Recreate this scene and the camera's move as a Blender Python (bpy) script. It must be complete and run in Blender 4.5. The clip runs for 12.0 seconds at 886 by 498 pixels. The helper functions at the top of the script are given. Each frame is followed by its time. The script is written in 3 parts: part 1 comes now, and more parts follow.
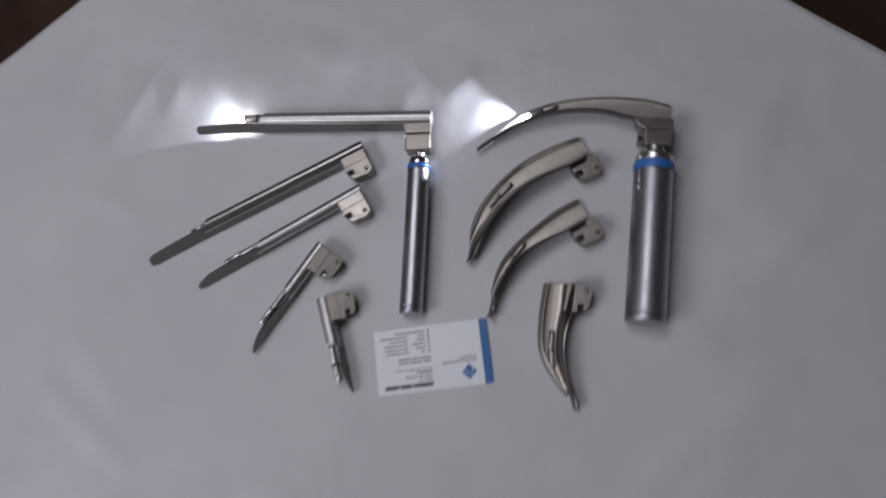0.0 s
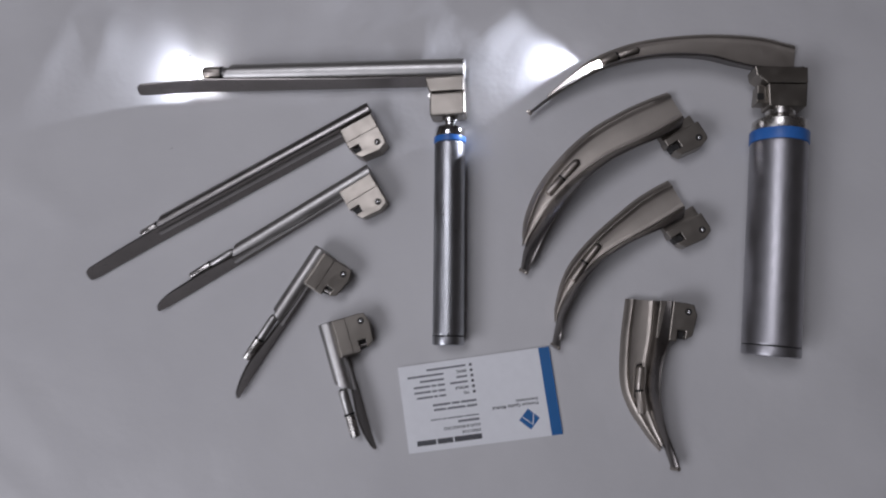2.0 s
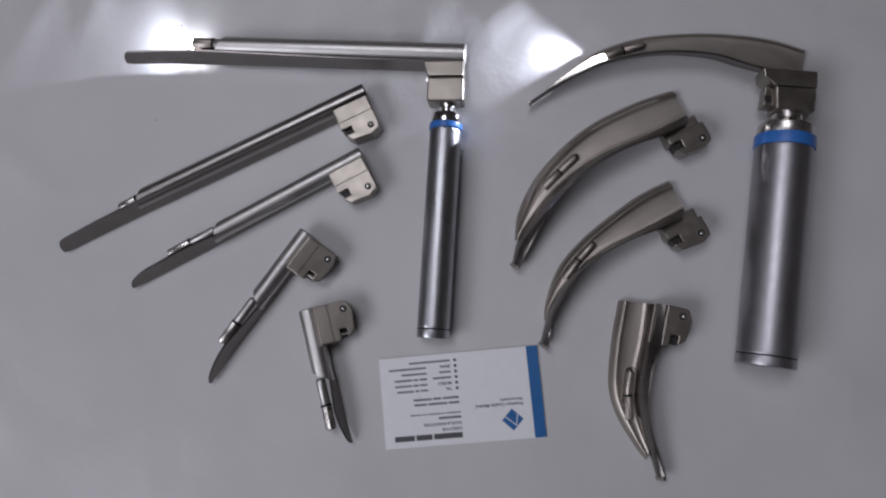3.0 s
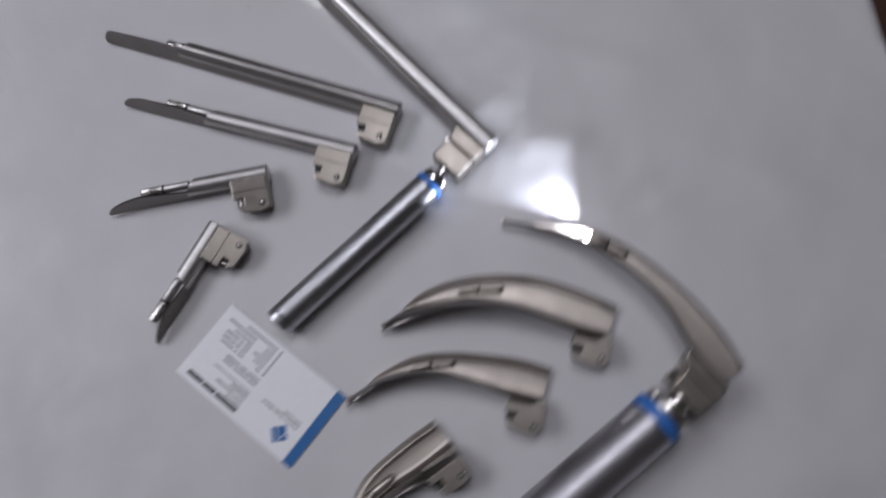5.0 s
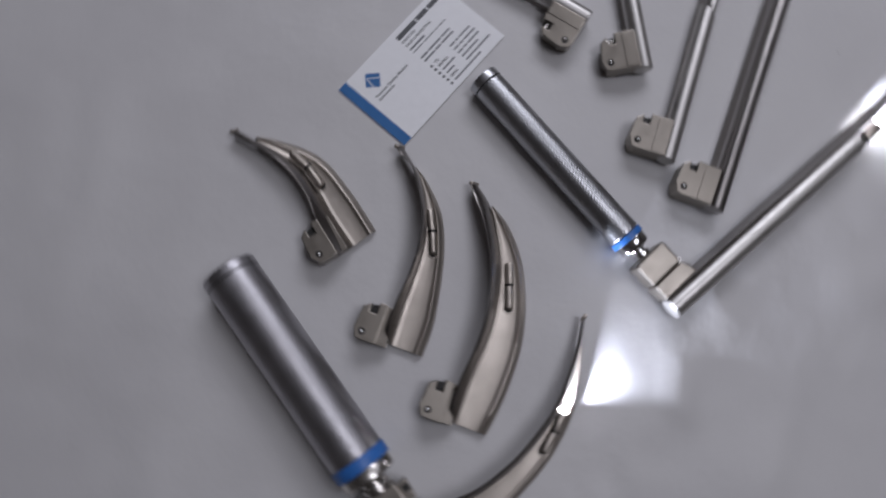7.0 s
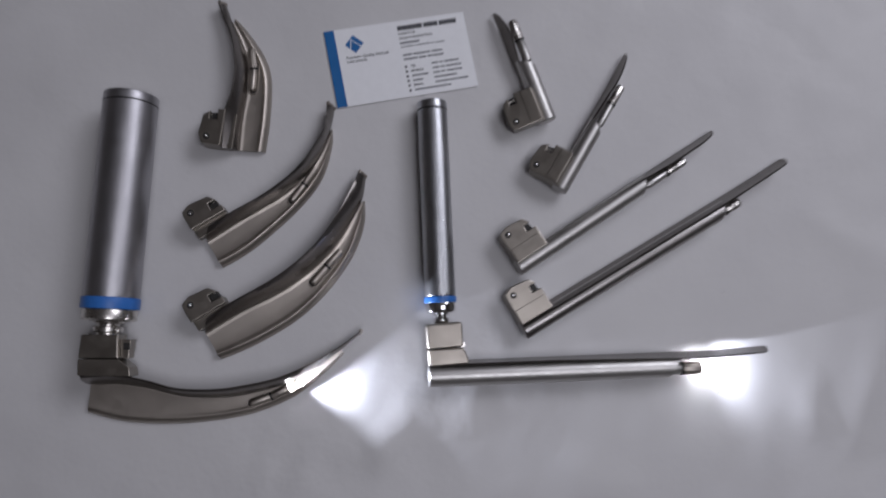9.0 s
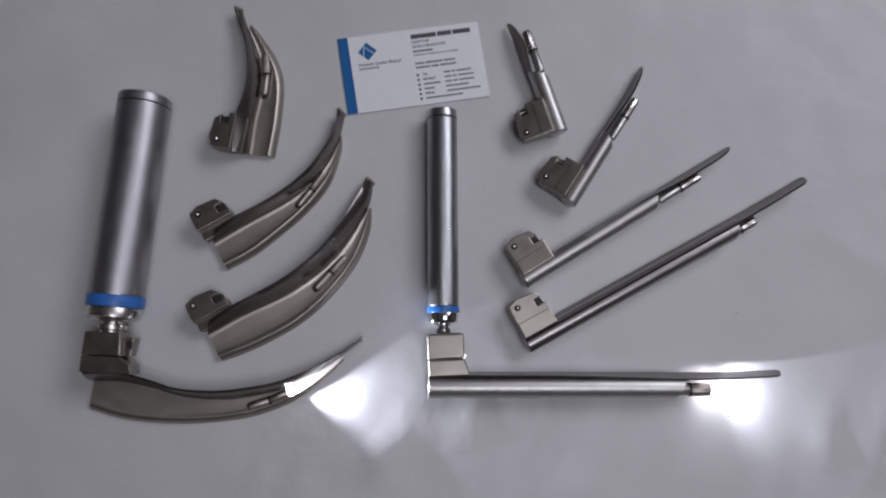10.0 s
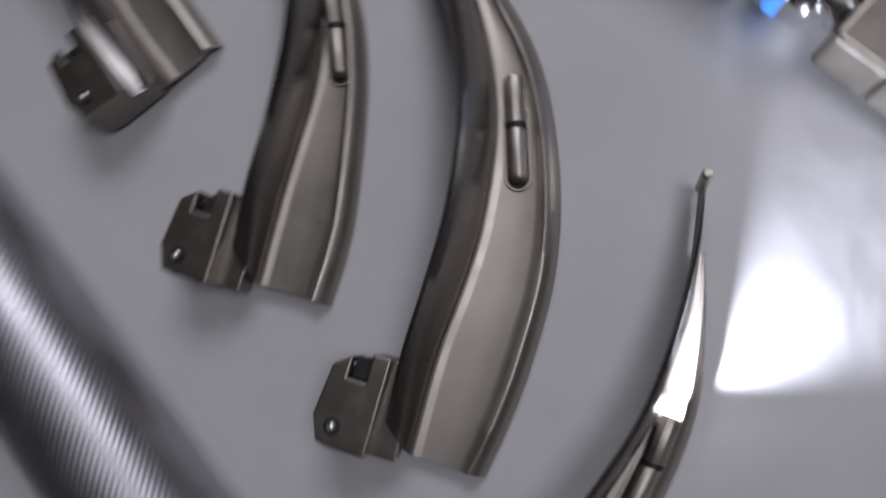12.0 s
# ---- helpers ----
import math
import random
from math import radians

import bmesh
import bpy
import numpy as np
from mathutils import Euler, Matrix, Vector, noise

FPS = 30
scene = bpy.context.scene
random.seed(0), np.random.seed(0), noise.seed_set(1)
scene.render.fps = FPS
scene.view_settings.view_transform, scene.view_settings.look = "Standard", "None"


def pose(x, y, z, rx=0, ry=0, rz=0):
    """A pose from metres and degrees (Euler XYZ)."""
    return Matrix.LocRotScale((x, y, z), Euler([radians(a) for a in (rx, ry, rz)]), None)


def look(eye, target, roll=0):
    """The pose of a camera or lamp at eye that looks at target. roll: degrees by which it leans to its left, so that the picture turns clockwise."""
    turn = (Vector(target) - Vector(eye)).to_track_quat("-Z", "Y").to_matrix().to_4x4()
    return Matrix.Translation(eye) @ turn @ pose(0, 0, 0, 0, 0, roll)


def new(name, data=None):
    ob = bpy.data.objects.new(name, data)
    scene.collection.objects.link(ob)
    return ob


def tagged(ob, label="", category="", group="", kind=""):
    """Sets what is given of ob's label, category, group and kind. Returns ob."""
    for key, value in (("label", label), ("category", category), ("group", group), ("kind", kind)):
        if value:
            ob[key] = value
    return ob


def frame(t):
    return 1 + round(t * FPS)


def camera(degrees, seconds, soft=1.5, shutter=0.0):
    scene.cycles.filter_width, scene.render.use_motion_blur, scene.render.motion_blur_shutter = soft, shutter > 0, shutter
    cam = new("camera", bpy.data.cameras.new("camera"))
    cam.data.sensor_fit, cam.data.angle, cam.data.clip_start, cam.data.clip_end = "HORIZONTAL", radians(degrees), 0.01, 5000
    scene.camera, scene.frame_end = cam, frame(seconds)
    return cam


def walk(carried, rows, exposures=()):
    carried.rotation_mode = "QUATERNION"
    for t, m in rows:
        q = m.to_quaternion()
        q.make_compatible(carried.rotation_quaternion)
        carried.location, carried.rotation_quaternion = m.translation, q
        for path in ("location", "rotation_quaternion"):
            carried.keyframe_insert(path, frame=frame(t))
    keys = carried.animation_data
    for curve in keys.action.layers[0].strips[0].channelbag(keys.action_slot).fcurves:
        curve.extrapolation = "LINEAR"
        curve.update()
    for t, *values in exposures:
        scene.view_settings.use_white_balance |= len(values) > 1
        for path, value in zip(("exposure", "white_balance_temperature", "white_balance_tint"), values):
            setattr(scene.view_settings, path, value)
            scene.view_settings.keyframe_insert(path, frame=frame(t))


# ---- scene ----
cam = camera(66.09, 12.0, 2.0, 0.7)
PATH = [
    (0.0, pose(0.0973, -0.1485, 0.5284, 14.79, 8.24, 0.35)),
    (0.5, pose(0.1010, -0.0822, 0.4616, 12.55, 7.26, 3.99)),
    (1.0, pose(0.0857, -0.0565, 0.4292, 6.09, 8.77, 0.91)),
    (1.5, pose(0.0478, -0.0635, 0.4244, 6.77, 7.67, -0.95)),
    (2.0, pose(0.0386, -0.0562, 0.4064, 6.96, 6.50, -1.63)),
    (2.5, pose(0.0303, -0.0499, 0.3870, 7.32, 4.54, 0.01)),
    (3.0, pose(0.0365, -0.0629, 0.3911, 7.69, 5.17, 1.35)),
    (3.2, pose(0.0431, -0.0678, 0.3877, 8.26, 4.95, 1.23)),
    (4.8, pose(0.1231, -0.0303, 0.3942, 8.77, 5.48, 37.62)),
    (5.0, pose(0.1164, -0.0212, 0.4026, 14.01, 2.64, 44.26)),
    (5.2, pose(0.1175, -0.0169, 0.4087, 14.48, -1.16, 53.48)),
    (5.5, pose(0.1356, -0.0048, 0.4113, 11.73, 2.01, 72.03)),
    (6.0, pose(0.1622, -0.0166, 0.3999, 12.09, 0.43, 90.06)),
    (6.5, pose(0.1561, 0.0124, 0.3794, 13.61, -1.62, 114.28)),
    (6.7, pose(0.1481, 0.0177, 0.3765, 11.11, -1.99, 123.64)),
    (8.3, pose(0.0749, 0.0804, 0.3736, 7.06, -4.46, 173.66)),
    (8.5, pose(0.0610, 0.0778, 0.3727, 7.17, -3.59, 173.91)),
    (9.0, pose(0.0391, 0.0767, 0.4148, 7.16, -5.40, 175.30)),
    (9.5, pose(0.0293, 0.0727, 0.4531, 7.93, -4.78, 178.19)),
    (10.0, pose(0.0230, 0.0792, 0.4119, 8.08, -3.02, 177.51)),
    (10.5, pose(0.0332, 0.0754, 0.3695, 6.91, -3.42, 177.69)),
    (11.0, pose(0.0818, 0.0694, 0.2854, 6.00, -2.96, 177.11)),
    (11.3, pose(0.1077, 0.0646, 0.2416, 9.96, -2.92, 164.84)),
    (11.5, pose(0.1109, 0.0686, 0.2040, 11.38, -0.05, 153.07)),
    (11.7, pose(0.1101, 0.0736, 0.1832, 10.64, 4.18, 145.91)),
    (12.0, pose(0.1023, 0.0698, 0.1607, 7.80, 6.90, 133.26)),
]
walk(cam, PATH, [(0.0, -0.08), (1.0, -0.05), (3.2, -0.12), (4.8, 0.14), (5.5, 0.03), (6.7, -0.01), (8.3, -0.07), (9.5, -0.03), (10.5, -0.08), (11.0, -0.14), (12.0, -0.02)])
MM = 0.001

# ---- world and lights ----
world = bpy.data.worlds.new("room_air")
scene.world = world
world.use_nodes = True
world.node_tree.nodes["Background"].inputs[0].default_value = (0.55, 0.58, 0.62, 1)
world.node_tree.nodes["Background"].inputs[1].default_value = 0.05


def area_lamp(name, eye, target, sx, sy, watts, colour, label):
    data = bpy.data.lights.new(name, "AREA")
    data.shape, data.size, data.size_y, data.energy, data.color = "RECTANGLE", sx, sy, watts, colour
    ob = new(name, data)
    ob.matrix_world = look(eye, target)
    return tagged(ob, label, "lamp", kind="structure")


# Unseen area light; its direction follows the shadows, no window is built.
area_lamp("soft_side_light", (-1.25, -0.95, 1.50), (0.0, 0.0, 0.0), 1.3, 0.8, 17.3, (0.888, 0.888, 1.0), "unseen soft light added high at one side")
area_lamp("ceiling_lamp", (-0.40, 0.46, 1.82), (-0.40, 0.46, 0.0), 0.75, 0.75, 8.6, (0.905, 0.898, 1.0), "soft white ceiling lamp over the table")


def bulb_lamp(name, eye, target, watts, degrees):
    data = bpy.data.lights.new(name, "SPOT")
    data.energy, data.color, data.spot_size, data.spot_blend = watts, (0.79, 0.83, 1.0), radians(degrees), 1.0
    data.shadow_soft_size = 0.0012
    ob = new(name, data)
    ob.matrix_world = look(eye, target)
    return tagged(ob, "small white light from the blade bulb", "lamp", kind="structure")


bulb_lamp("straight_blade_light", (-0.1610, 0.1135, 0.0090), (-0.205, 0.1165, 0.0050), 0.20, 150)
bulb_lamp("curved_blade_light", (0.0892, 0.1020, 0.0049), (0.011, 0.0900, 0.007), 1.35, 112)


# ---- materials ----
def nodes(name):
    mat = bpy.data.materials.new(name)
    mat.use_nodes = True
    nt = mat.node_tree
    return mat, nt, nt.nodes["Principled BSDF"]


def link(nt, a, b):
    nt.links.new(a, b)


def coords(nt, scale=(1, 1, 1), kind="Object"):
    tc = nt.nodes.new("ShaderNodeTexCoord")
    mp = nt.nodes.new("ShaderNodeMapping")
    mp.inputs["Scale"].default_value = scale
    link(nt, tc.outputs[kind], mp.inputs[0])
    return mp.outputs[0]


def noise_tex(nt, vec, scale, detail=4, rough=0.55):
    n = nt.nodes.new("ShaderNodeTexNoise")
    n.inputs["Scale"].default_value, n.inputs["Detail"].default_value, n.inputs["Roughness"].default_value = scale, detail, rough
    link(nt, vec, n.inputs["Vector"])
    return n.outputs[0]


def ramp(nt, fac, stops):
    r = nt.nodes.new("ShaderNodeValToRGB")
    e = r.color_ramp.elements
    e[0].position, e[0].color = stops[0][0], (*stops[0][1], 1)
    e[1].position, e[1].color = stops[-1][0], (*stops[-1][1], 1)
    for p, c in stops[1:-1]:
        s = e.new(p)
        s.color = (*c, 1)
    link(nt, fac, r.inputs[0])
    return r.outputs[0]


def spread(nt, fac, low, high):
    m = nt.nodes.new("ShaderNodeMapRange")
    m.inputs[1].default_value, m.inputs[2].default_value = 0.3, 0.7
    m.inputs[3].default_value, m.inputs[4].default_value = low, high
    link(nt, fac, m.inputs[0])
    return m.outputs[0]


def bump(nt, bsdf, height, strength, distance, before=None):
    b = nt.nodes.new("ShaderNodeBump")
    b.inputs["Strength"].default_value, b.inputs["Distance"].default_value = strength, distance
    link(nt, height, b.inputs["Height"])
    if before:
        link(nt, before, b.inputs["Normal"])
    link(nt, b.outputs[0], bsdf.inputs["Normal"])
    return b.outputs[0]


def math_node(nt, op, a, b=None):
    m = nt.nodes.new("ShaderNodeMath")
    m.operation = op
    for i, v in enumerate((a, b)):
        if v is None:
            continue
        if isinstance(v, (int, float)):
            m.inputs[i].default_value = v
        else:
            link(nt, v, m.inputs[i])
    return m.outputs[0]


def steel(name, tone, rough_low, rough_high, grain=0.25):
    """Satin stainless steel with fine polishing grain, blotches and handling marks."""
    mat, nt, b = nodes(name)
    b.inputs["Metallic"].default_value = 1.0
    fine = noise_tex(nt, coords(nt, (900, 900, 900)), 1.0, 3)
    blot = noise_tex(nt, coords(nt), 60, 4)
    lo, hi = [c * 0.92 for c in tone], [min(1, c * 1.05) for c in tone]
    link(nt, ramp(nt, blot, [(0.3, lo), (0.7, hi)]), b.inputs["Base Color"])
    smear = noise_tex(nt, coords(nt), 160, 5)
    mix = math_node(nt, "ADD", spread(nt, smear, rough_low, rough_high), spread(nt, fine, -0.03, 0.03))
    link(nt, mix, b.inputs["Roughness"])
    bump(nt, b, smear, grain, 0.00004)
    return mat


STEEL = steel("satin_steel", (0.455, 0.416, 0.372), 0.39, 0.48)
STEEL_TUBE = steel("drawn_tube_steel", (0.54, 0.53, 0.515), 0.38, 0.47, 0.0)
STEEL_DARK = steel("dark_tube_steel", (0.37, 0.355, 0.345), 0.30, 0.37, 0.0)
STEEL_BLOCK = steel("milled_steel", (0.29, 0.266, 0.235), 0.31, 0.41)
# Polished finish; the dark surroundings it would reflect are put into the base colour.
STEEL_POLISHED_SHADE = steel("polished_steel_with_shade", (0.215, 0.20, 0.19), 0.28, 0.33, 0.03)
STEEL_BRIGHT = steel("bright_steel", (0.62, 0.60, 0.57), 0.22, 0.32, 0.1)
CHROME = steel("polished_chrome", (0.80, 0.80, 0.80), 0.05, 0.12, 0.04)


KNURL_FINE = steel("fine_knurled_metal", (0.43, 0.425, 0.445), 0.37, 0.45, 0.0)
KNURL = steel("knurled_metal", (0.47, 0.48, 0.50), 0.29, 0.36, 0.0)


def plain(name, tone, rough, vary=0.12, scale=80, grain=0.1, size=0.0002):
    mat, nt, b = nodes(name)
    n = noise_tex(nt, coords(nt), scale, 5)
    link(nt, ramp(nt, n, [(0.3, [c * (1 - vary) for c in tone]), (0.7, [min(1, c * (1 + vary)) for c in tone])]), b.inputs["Base Color"])
    link(nt, spread(nt, n, rough - 0.06, rough + 0.06), b.inputs["Roughness"])
    bump(nt, b, noise_tex(nt, coords(nt), scale * 12, 3), grain, size)
    return mat


BLUE_PLASTIC = plain("blue_plastic", (0.035, 0.16, 0.50), 0.38)
# Black of joints and crumbs, also used for shade painted into the slots.
BLACK = plain("black_gap_and_shade", (0.015, 0.014, 0.013), 0.6)
PAPER = plain("white_card", (0.86, 0.87, 0.89), 0.45, 0.02, 200)
INK_BLUE = plain("blue_print", (0.010, 0.125, 0.36), 0.42, 0.06)
INK_GREY = plain("grey_print", (0.035, 0.037, 0.045), 0.5, 0.05)
INK_PALE = plain("pale_grey_print", (0.17, 0.175, 0.195), 0.5, 0.05)
INK_NAME = plain("bold_grey_print", (0.07, 0.072, 0.08), 0.5, 0.05)
WALL_PAINT = plain("dull_wall_paint", (0.30, 0.28, 0.26), 0.7, 0.06, 3)
CEILING_PAINT = plain("white_ceiling_paint", (0.66, 0.65, 0.64), 0.8, 0.04, 3)
FLOOR_BROWN = plain("brown_floor", (0.085, 0.045, 0.030), 0.45, 0.35, 7)
TABLE_WOOD = plain("dark_table_wood", (0.10, 0.05, 0.03), 0.4, 0.3, 20)


def cloth_material():
    mat, nt, b = nodes("white_table_sheet")
    big = noise_tex(nt, coords(nt), 7, 4)
    mid = noise_tex(nt, coords(nt), 22, 4)
    fine = noise_tex(nt, coords(nt), 900, 3)
    link(nt, ramp(nt, big, [(0.3, (0.555, 0.55, 0.555)), (0.7, (0.62, 0.615, 0.615))]), b.inputs["Base Color"])
    link(nt, spread(nt, mid, 0.42, 0.58), b.inputs["Roughness"])
    first = bump(nt, b, mid, 0.45, 0.0030)
    bump(nt, b, fine, 0.10, 0.00015, first)
    return mat


CLOTH = cloth_material()


def glow(name, colour, power):
    mat, nt, b = nodes(name)
    b.inputs["Base Color"].default_value = (0.9, 0.9, 0.95, 1)
    b.inputs["Emission Color"].default_value = (*colour, 1)
    b.inputs["Emission Strength"].default_value = power
    return mat


LIT_BULB = glow("lit_bulb", (0.9, 0.92, 1.0), 80)


# ---- building helpers ----
def part(name, bm, mat, parent=None, label="", m=None, crease=38):
    """Link a bmesh as one mesh object under a thing or a part."""
    bmesh.ops.recalc_face_normals(bm, faces=bm.faces)
    flat = "flat" in bm.faces.layers.int.keys()
    for f in bm.faces:
        f.smooth = not flat
    for e in bm.edges:
        if len(e.link_faces) == 2 and e.calc_face_angle(0) > radians(crease):
            e.smooth = False
    me = bpy.data.meshes.new(name)
    bm.to_mesh(me)
    bm.free()
    me.materials.append(mat)
    ob = new(name, me)
    ob.parent = parent
    if m is not None:
        ob.matrix_basis = m
    if label:
        tagged(ob, label)
    return ob


def thing(name, label, category, x=0, y=0, z=0, rz=0, group=""):
    ob = new(name)
    ob.empty_display_size = 0.01
    ob.matrix_basis = pose(x * MM, y * MM, z * MM, 0, 0, rz)
    return tagged(ob, label, category, group)


def loft(rings, caps=True):
    """A closed skin over rings of points (millimetres)."""
    bm = bmesh.new()
    rows = [[bm.verts.new(Vector(p) * MM) for p in ring] for ring in rings]
    n = len(rows[0])
    for a, b in zip(rows, rows[1:]):
        for i in range(n):
            bm.faces.new((a[i], a[(i + 1) % n], b[(i + 1) % n], b[i]))
    if caps:
        bm.faces.new(rows[0])
        bm.faces.new(rows[-1])
    return bm


def lathe(profile, n=72):
    """A turned body about local z from (radius, height) pairs, in millimetres."""
    return loft([[(r * math.cos(2 * math.pi * i / n), r * math.sin(2 * math.pi * i / n), h) for i in range(n)] for r, h in profile])


def rod(a, b, profile, n=20):
    """A turned body from a to b; profile holds (share of the length, radius)."""
    a, b = Vector(a), Vector(b)
    q = (b - a).to_track_quat("Z", "Y").to_matrix()
    rings = []
    for s, r in profile:
        c = a + (b - a) * s
        rings.append([c + q @ Vector((r * math.cos(2 * math.pi * i / n), r * math.sin(2 * math.pi * i / n), 0)) for i in range(n)])
    return loft(rings)


def prism(outline, z0, z1, bevel=0.5):
    """An upright block over a plan outline, with bevelled edges, in millimetres."""
    bm = loft([[(x, y, z0) for x, y in outline], [(x, y, z1) for x, y in outline]])
    bmesh.ops.recalc_face_normals(bm, faces=bm.faces)
    if bevel:
        bmesh.ops.bevel(bm, geom=list(bm.edges), offset=bevel * MM, segments=3 if bevel > 1 else 2, affect="EDGES", profile=0.6)
    bm.faces.layers.int.new("flat")
    return bm


def curve_points(points, n, end=1.0):
    """n points at even steps along a smooth curve through the given ones."""
    p = np.array(points, float)
    q = np.vstack([2 * p[0] - p[1], p, 2 * p[-1] - p[-2]])
    fine = []
    for i in range(1, len(q) - 2):
        for s in np.linspace(0, 1, 16, endpoint=False):
            a, b, c, d = q[i - 1], q[i], q[i + 1], q[i + 2]
            fine.append(0.5 * (2 * b + (c - a) * s + (2 * a - 5 * b + 4 * c - d) * s**2 + (3 * b - a - 3 * c + d) * s**3))
    fine = np.array(fine + [p[-1]])
    length = np.concatenate([[0], np.cumsum(np.linalg.norm(np.diff(fine[:, :2], axis=0), axis=1))])
    want = np.linspace(0, length[-1] * end, n)
    return np.stack([np.interp(want, length, fine[:, k]) for k in range(p.shape[1])], 1)


# ---- blades ----
def hook_block(parent, m, base, z0, z1, inner=0.0, heel=0.0, name="hook_block"):
    """The milled heel of a blade: base ledge, hook with its slot, spring ball and pin. Local x runs along the blade."""
    d = base
    outline = [(0, -heel), (22, -heel), (22, d + 4.2), (15.5, d + 4.2), (15.5, d + 8.4), (20.5, d + 8.4), (17.5, d + 12.4), (6, d + 13.6), (0.6, d + 11.5), (0, d + 9)]
    block = part(name, prism(outline, z0, z1, 0.5), STEEL_BLOCK, parent, "milled steel hook block", m)
    if inner:
        part("root", prism([(0.3, -inner), (21.5, -inner), (21.5, 0.4), (0.3, 0.4)], z0, z0 + 7.0, 0.3), STEEL_BLOCK, block)
    if base > 3:
        part("ledge", prism([(0.4, 0.4 - heel), (21.4, 0.4 - heel), (21.4, base), (0.4, base)], z1 - 0.4, z1 + 0.45, 0.3), STEEL_BLOCK, block)
    # The notch is open; this black plate paints the shade inside it.
    part("slot_shade", prism([(15.7, d + 4.4), (20.6, d + 4.4), (20.0, d + 8.2), (15.7, d + 8.2)], z0 + 0.6, z1 - 3.5, 0.1), BLACK, block, "black plate for the shade in the hook slot")
    part("slot_pin", rod((18.4, d + 4.2, (z0 + z1) / 2 + 1), (18.4, d + 8.4, (z0 + z1) / 2 + 1), [(0, 1.2), (1, 1.2)], 12), STEEL_BRIGHT, block)
    ball = bmesh.new()
    bmesh.ops.create_uvsphere(ball, u_segments=16, v_segments=10, radius=1.25 * MM, matrix=pose(4.6 * MM, (d + 8.6) * MM, (z1 + 0.15) * MM))
    part("detent_ball", ball, CHROME, block, "bright steel detent ball")
    part("ball_socket", lathe_ring((4.6, d + 8.6, z1 + 0.02), 1.3, 1.9, 0.25), BLACK, block)
    return block


def lathe_ring(c, r0, r1, h, n=24):
    bm = bmesh.new()
    rows = []
    for r, z in ((r0, 0), (r0, h), (r1, h), (r1, 0)):
        rows.append([bm.verts.new(Vector((c[0] + r * math.cos(2 * math.pi * i / n), c[1] + r * math.sin(2 * math.pi * i / n), c[2] + z)) * MM) for i in range(n)])
    for k in range(4):
        a, b = rows[k], rows[(k + 1) % 4]
        for i in range(n):
            bm.faces.new((a[i], a[(i + 1) % n], b[(i + 1) % n], b[i]))
    return bm


def lamp_insert(parent, a, b, c, r, lit=False, sleeve=None):
    """Light carrier from a to b and the ridged bulb from b to c."""
    carrier = part("light_carrier", rod(a, b, [(0, r * 0.4), (0.03, r * 0.72), (0.08, r * 0.88), (0.14, r * 0.92), (0.97, r * 0.92), (1, r * 0.8)]), sleeve or STEEL_TUBE, parent, "steel light carrier tube")
    a, b, c = Vector(a), Vector(b), Vector(c)
    way = (c - b).normalized()
    q = way.to_track_quat("Z", "Y").to_matrix()
    n, rings = 40, []
    for s, k in ((0, 0.9), (0.04, 1.0), (0.9, 1.0), (0.97, 0.85), (1.0, 0.5)):
        rings.append([b + (c - b) * s + q @ Vector((math.cos(2 * math.pi * i / n), math.sin(2 * math.pi * i / n), 0)) * r * k * (1.0 if i % 4 < 2 else 0.93) for i in range(n)])
    bulb = part("bulb", loft(rings), sleeve or (STEEL_BRIGHT if not lit else STEEL), parent, "ridged metal bulb sleeve")
    part("gap_ring", rod(b - way * 0.7, b + way * 0.4, [(0, r * 1.05), (1, r * 1.05)], 24), BLACK, bulb)
    if lit:
        ball = bmesh.new()
        bmesh.ops.create_uvsphere(ball, u_segments=16, v_segments=10, radius=r * 0.8 * MM, matrix=Matrix.Translation((c + way * 0.2) * MM) @ q.to_4x4() @ Matrix.Diagonal((1, 1, 1.3, 1)))
        part("bulb_tip", ball, LIT_BULB, bulb, "glowing white bulb tip")
    return carrier


